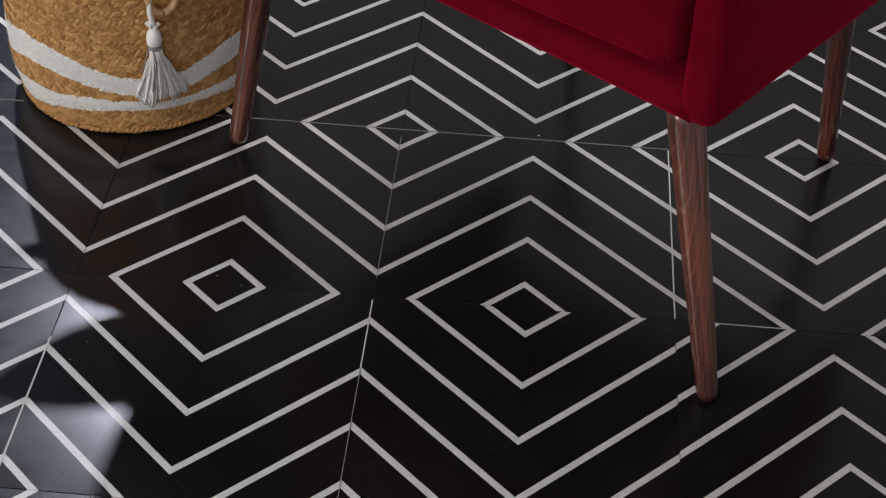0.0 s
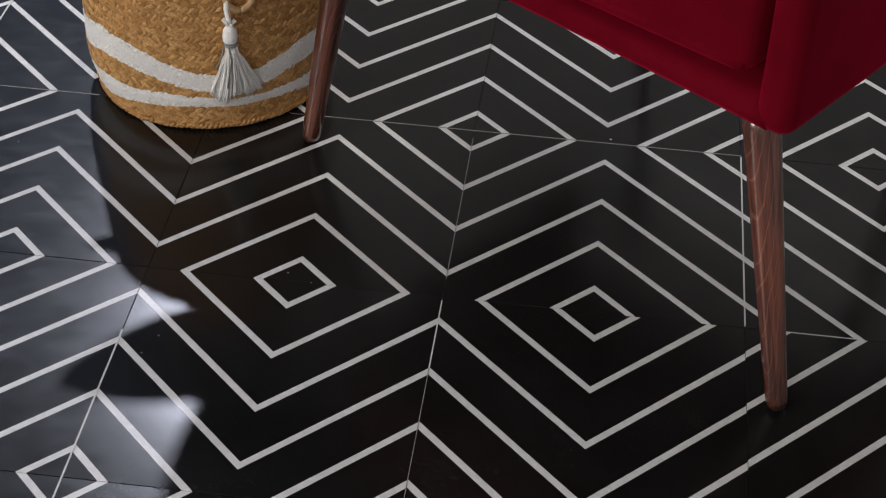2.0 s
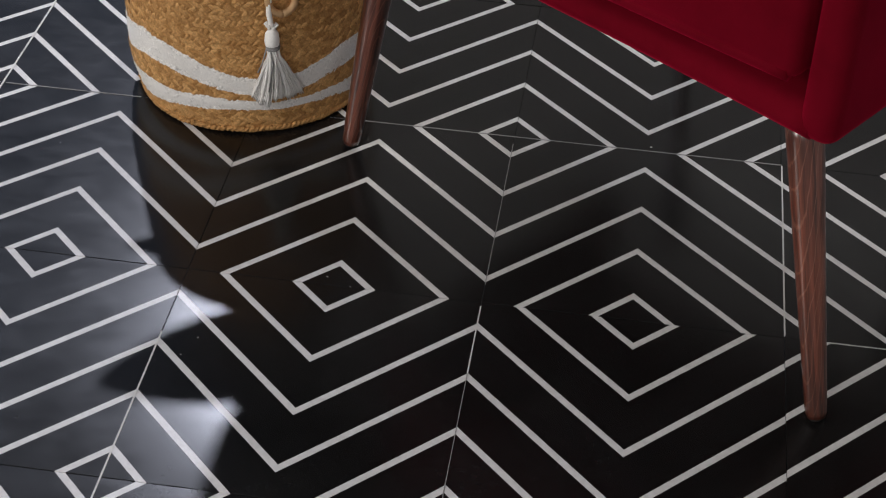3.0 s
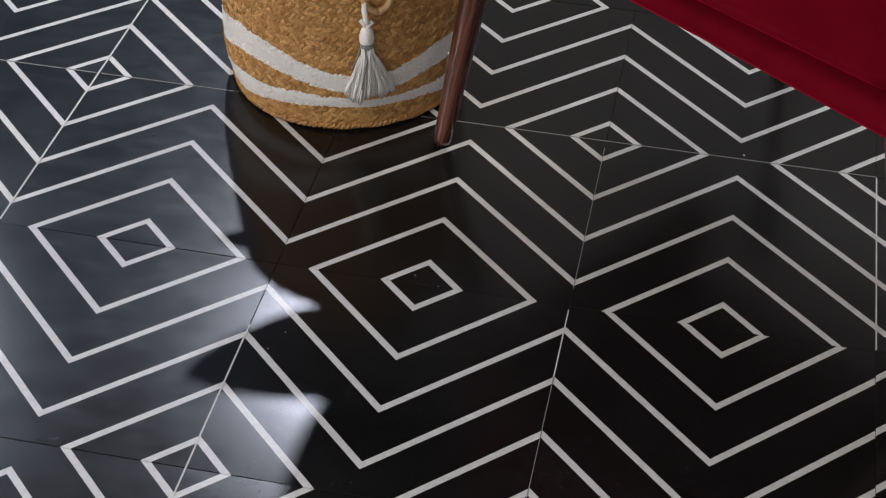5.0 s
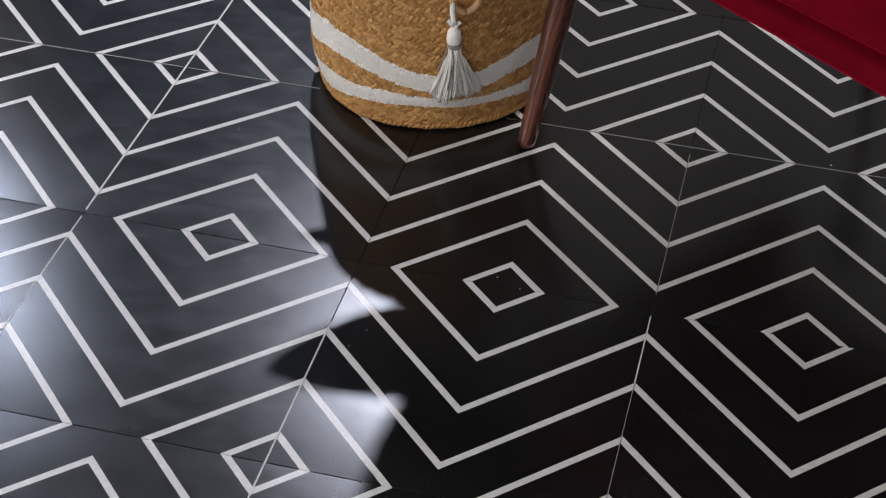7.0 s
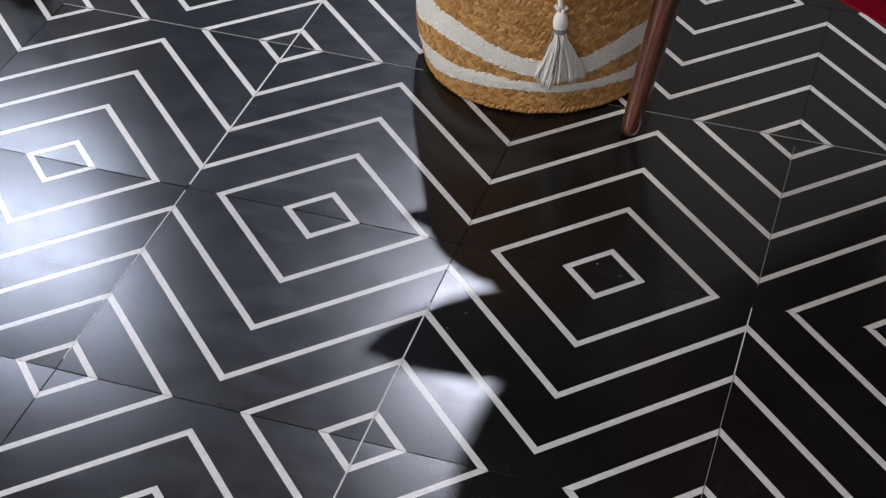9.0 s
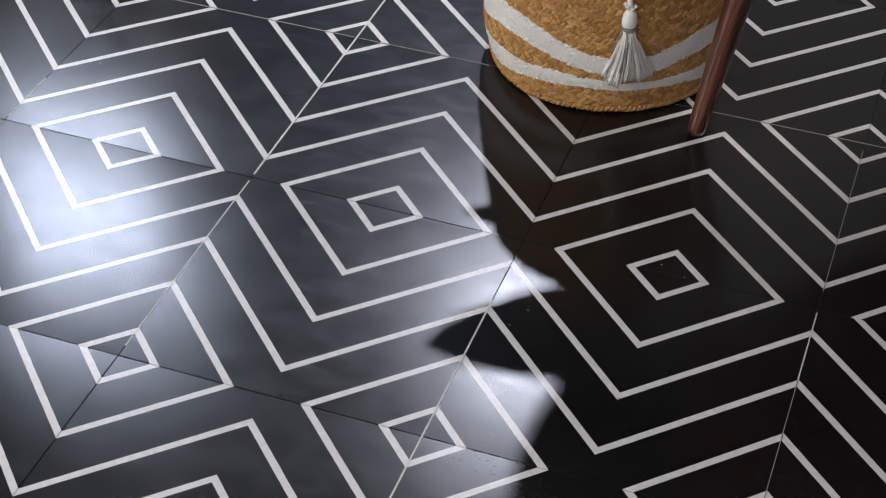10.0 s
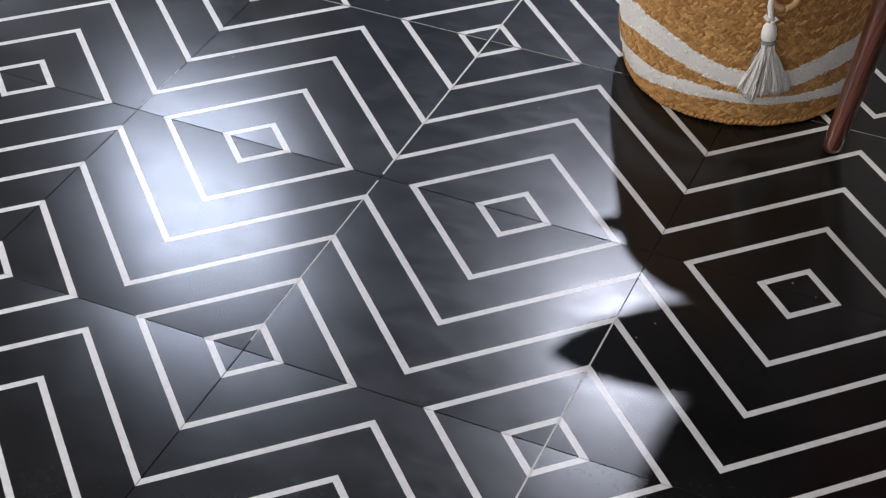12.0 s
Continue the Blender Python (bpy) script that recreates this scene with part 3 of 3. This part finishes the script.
    pts = [at_basket(29.5 + 6.2 * math.sin(a), 0.164 - 0.017 * math.cos(a), 0.006) for a in (2 * math.pi * j / 28 for j in range(29))]
    tube(ring, pts, 0.0042, 8)
    part("ring", ring, material("pale_wood_ring", (0.58, 0.36, 0.18), 0.5)[0], ob, "small pale wooden ring")
    return ob


tassel(bk)


# ---- black foot and rod added out of view, for a dark patch in the floor's sheen ----
stand = new("dark_patch_foot")
stand.location = (-0.667, 0.338, 0)
bm = bmesh.new()
lathe(bm, [(0.010, 0.0008), (0.030, 0.0008), (0.034, 0.004), (0.035, 0.012), (0.031, 0.026), (0.022, 0.040), (0.016, 0.056), (0.012, 0.058)], 32)
part("foot", bm, material("black_rubber", (0.012, 0.012, 0.013), 0.6)[0], stand)
bm = bmesh.new()
lathe(bm, [(0.012, 0.056), (0.012, 0.30), (0.010, 0.302)], 20)
for v in bm.verts:
    v.co.x -= max(0, v.co.z - 0.056) * 0.35
    v.co.y += max(0, v.co.z - 0.056) * 0.9
part("tube", bm, material("black_metal", (0.02, 0.02, 0.022), 0.4, 0.6)[0], stand)
tagged(stand, "black rounded foot and slanting rod, added unseen for a dark reflection", "stand")


# ---- an unseen plant in the basket, added so that its leaves shade the floor ----
def leaf_mesh(bm, base, tip, width, sag=0.03, roll=0.0):
    base, tip = Vector(base), Vector(tip)
    d = tip - base
    side = Vector((-d.y, d.x, 0)).normalized()
    if side.length < 0.5:
        side = Vector((1, 0, 0))
    up = side.cross(d).normalized() * -1
    side = (math.cos(roll) * side + math.sin(roll) * up).normalized()
    n = 10
    rows = []
    for k in range(n + 1):
        s = k / n
        w = width * (math.sin(math.pi * s ** 0.78) ** 0.68) * 0.5 + 0.0006
        c = base + d * s + Vector((0, 0, -sag * s * s))
        rows.append([bm.verts.new(c + side * w * q + Vector((0, 0, 0.12 * w * abs(q)))) for q in (-1, -0.5, 0, 0.5, 1)])
    for a, b in zip(rows, rows[1:]):
        for k in range(4):
            bm.faces.new((a[k], a[k + 1], b[k + 1], b[k]))


def shade(fx, fy, z):
    """The place at height z that shades the floor at (fx, fy)."""
    return Vector((fx, fy, 0)) + sun_dir * (z / sun_dir.z)


def shadow_of(p):
    return p - sun_dir * (p.z / sun_dir.z)


# where sunlight slips between the leaves: centre and half-widths on the floor
GAPS = ((0.203, -0.012, 0.010, 0.026), (0.226, -0.058, 0.010, 0.014))


def plant():
    base = new("shade_plant")
    base.location = (BC.x, BC.y, 0.0)
    rng = random.Random(21)
    soil = bmesh.new()
    lathe(soil, [(0.02, 0.19), (0.118, 0.19), (0.117, 0.215), (0.06, 0.225), (0.01, 0.226)], 40)
    part("soil", soil, M_SOIL, base)
    leaves = []
    # long outer leaves on the window side, set back along the sun from wanted shadow edges
    leaves.append((shade(0.186, -0.042, 0.46), shade(-0.042, -0.187, 0.44), 0.142, 0))
    leaves.append((shade(0.06, 0.055, 0.33), shade(-0.073, 0.026, 0.30), 0.055, 0))
    leaves.append((shade(0.150, -0.090, 0.58), shade(0.122, -0.420, 0.60), 0.105, 0))
    leaves.append((shade(0.34, -0.23, 0.60), shade(0.095, -0.330, 0.58), 0.17, 0))
    leaves.append((shade(0.33, -0.13, 0.56), shade(0.105, -0.165, 0.55), 0.12, 0))
    leaves.append((shade(0.40, -0.05, 0.50), shade(0.246, -0.062, 0.48), 0.10, 0))
    leaves.append((shade(0.186, -0.055, 0.50), shade(0.08, -0.085, 0.48), 0.10, 0))
    leaves.append((shade(0.09, 0.075, 0.40), shade(0.237, 0.052, 0.40), 0.075, 0))
    leaves.append((shade(0.25, -0.002, 0.42), shade(0.222, -0.040, 0.42), 0.022, 0))
    leaves.append((shade(0.36, -0.36, 0.66), shade(0.10, -0.50, 0.66), 0.18, 0))
    for k in range(26):
        a = 2.39996 * k
        h = 0.36 + 0.018 * k
        r = 0.13 + 0.10 * rng.random()
        b = Vector((BC.x + 0.03 * math.cos(a) + 0.04, BC.y + 0.03 * math.sin(a), h))
        t = Vector((BC.x + 0.17 + r * math.cos(a), BC.y + r * math.sin(a), h + rng.uniform(-0.02, 0.08)))
        w = rng.uniform(0.10, 0.15)
        spots = [shadow_of(b.lerp(t, q)) for q in (0.1, 0.3, 0.5, 0.7, 0.9)]
        if all(math.hypot((p.x - x) / (rx + 0.45 * w), (p.y - y) / (ry + 0.45 * w)) > 1 for p in spots for x, y, rx, ry in GAPS):
            leaves.append((b, t, w, 0.02))
    for b, t, w, sag in leaves:
        bm = bmesh.new()
        leaf_mesh(bm, b - BC, t - BC, w, sag)
        lf = part("leaf", bm, M_LEAF, base)
        st = bmesh.new()
        foot = Vector((rng.uniform(-0.03, 0.03), rng.uniform(-0.03, 0.03), 0.215))
        q = b - BC
        tube(st, [foot, foot.lerp(q, 0.5) + Vector((0, 0, 0.03)), q], [0.004, 0.0035, 0.0025], 6)
        part("stem", st, M_STEM, lf)
    return base


tagged(plant(), "unseen leafy green plant in the basket, added to shade the floor", "plant")


# ---- specks of grit on the floor ----
def speck(x, y, s, mat):
    bm = bmesh.new()
    bmesh.ops.create_icosphere(bm, subdivisions=1, radius=s)
    for v in bm.verts:
        v.co.x *= 1.4
        v.co.z = max(0, v.co.z * 0.7 + 0.4 * s)
    ob = part("speck", bm, mat, None)
    ob.location = (x, y, 0.0006)
    return tagged(ob, "tiny pale speck on the tiles", "crumb", "crumbs on the floor")


# ---- floor tiles ----
def tile_mesh():
    bm = bmesh.new()
    g = 0.0003
    box(bm, (-TILE / 2 + g, -TILE / 2 + g, -0.008), (TILE / 2 - g, TILE / 2 - g, 0.0), 0.0003, 1)
    bmesh.ops.delete(bm, geom=[f for f in bm.faces if f.normal.z < -0.9], context="FACES")
    me = bpy.data.meshes.new("tile")
    bm.to_mesh(me)
    bm.free()
    me.materials.append(M_TILE)
    return me


PRINT = {(1, -1): (0.0035, -0.0022), (2, -1): (0.0034, 0.0002), (2, -2): (0.0040, 0.0003), (1, -2): (0.002, -0.0015)}
# slope along x, swell along x, swell along y: how the tiles by the window are warped
WARP = {-3: (0.003, 0.0, -0.05), -2: (0.0, 0.0, -0.10), -1: (0.016, 0.04, -0.06), 0: (0.011, -0.02, -0.05)}
tile_me = tile_mesh()
rng = random.Random(5)
for i in range(-8, 8):
    for j in range(-8, 6):
        flip = (j % 2 == 1) != (i >= 2)
        tx, ty = rng.uniform(-0.04, 0.04), rng.uniform(-0.04, 0.04)
        dx, dy = PRINT.get((i, j), (rng.uniform(-0.0005, 0.0005), rng.uniform(-0.0005, 0.0005)))
        ob = new("tile", tile_me)
        ob.parent = floor
        a, bx, by = WARP.get(i, (rng.uniform(-0.006, 0.006), rng.uniform(-0.05, 0.05), rng.uniform(-0.05, 0.05)))
        ob["print_offset"] = (-dx, -dy, 0.0) if flip else (dx, dy, 0.0)
        ob["warp"] = (-a if flip else a, bx, by)
        # one column and one row are of tiles cut a few millimetres short
        x = (i + 0.5) * TILE + (0.004 if i < -2 else 0.002 if i == -2 else 0)
        y = (j + 0.5) * TILE + (0.003 if j < -2 else 0.0015 if j == -2 else 0)
        size = Matrix.Diagonal((1 - 0.004 / TILE if i == -2 else 1, 1 - 0.003 / TILE if j == -2 else 1, 1, 1))
        ob.matrix_local = pose(x, y, rng.uniform(-0.00012, 0.00012), tx, ty, 180 if flip else 0) @ size

M_PALE, M_DIM = material("pale_grout", (0.62, 0.61, 0.59), 0.8)[0], material("dull_grout", (0.26, 0.255, 0.25), 0.8)[0]


def grout_line(i0, j0, i1, j1, w, mat, lift=0.0005):
    x0, y0, x1, y1 = i0 * TILE, j0 * TILE, i1 * TILE, j1 * TILE
    flat = abs(y1 - y0) < 1e-6
    lo = (x0, y0 - w / 2, -0.002) if flat else (x0 - w / 2, y0, -0.002)
    hi = (x1, y1 + w / 2, lift) if flat else (x1 + w / 2, y1, lift)
    part("grout_line", box(bmesh.new(), lo, hi), mat, floor, "thin pale line in a tile joint", smooth=False)


grout_line(2.001, 0.01, 2.001, 0.99, 0.0014, M_PALE, 0.0009)
grout_line(0.35, 1, 2, 1, 0.0010, M_DIM)
grout_line(2.08, 0, 2.36, 0, 0.0009, M_PALE)
# pale strip that paints the glint along this joint
grout_line(1, -0.36, 1, -0.02, 0.0013, M_PALE)
grout_line(1, -0.96, 1, -0.36, 0.0007, M_DIM)
grout_line(1, 0.1, 1, 0.95, 0.0008, M_DIM)
grout_line(-1, 0.02, -1, 1.9, 0.0020, M_PALE, 0.0007)
grout_line(-1, -0.95, -1, -0.02, 0.0013, M_PALE)
grout_line(-1.9867, 0.03, -1.9867, 0.30, 0.0012, M_PALE)
grout_line(0, -1.7, 0, -0.33, 0.0016, M_PALE)
grout_line(-1.99, 1, -1.01, 1, 0.0013, M_DIM)
grout_line(-0.99, 1, -0.45, 1, 0.0010, M_DIM)
# the last speck stands for a small chip in its tile
for x, y, mat in ((0.454, 0.307, M_PALE), (0.141, 0.012, M_PALE), (0.167, 0.0, M_DIM), (0.037, -0.103, M_DIM), (0.027, -0.130, M_DIM), (-0.196, 0.192, M_DIM), (-0.553, 0.139, M_DIM)):
    speck(x, y, 0.0007 if x < 0.4 else 0.0011, mat)
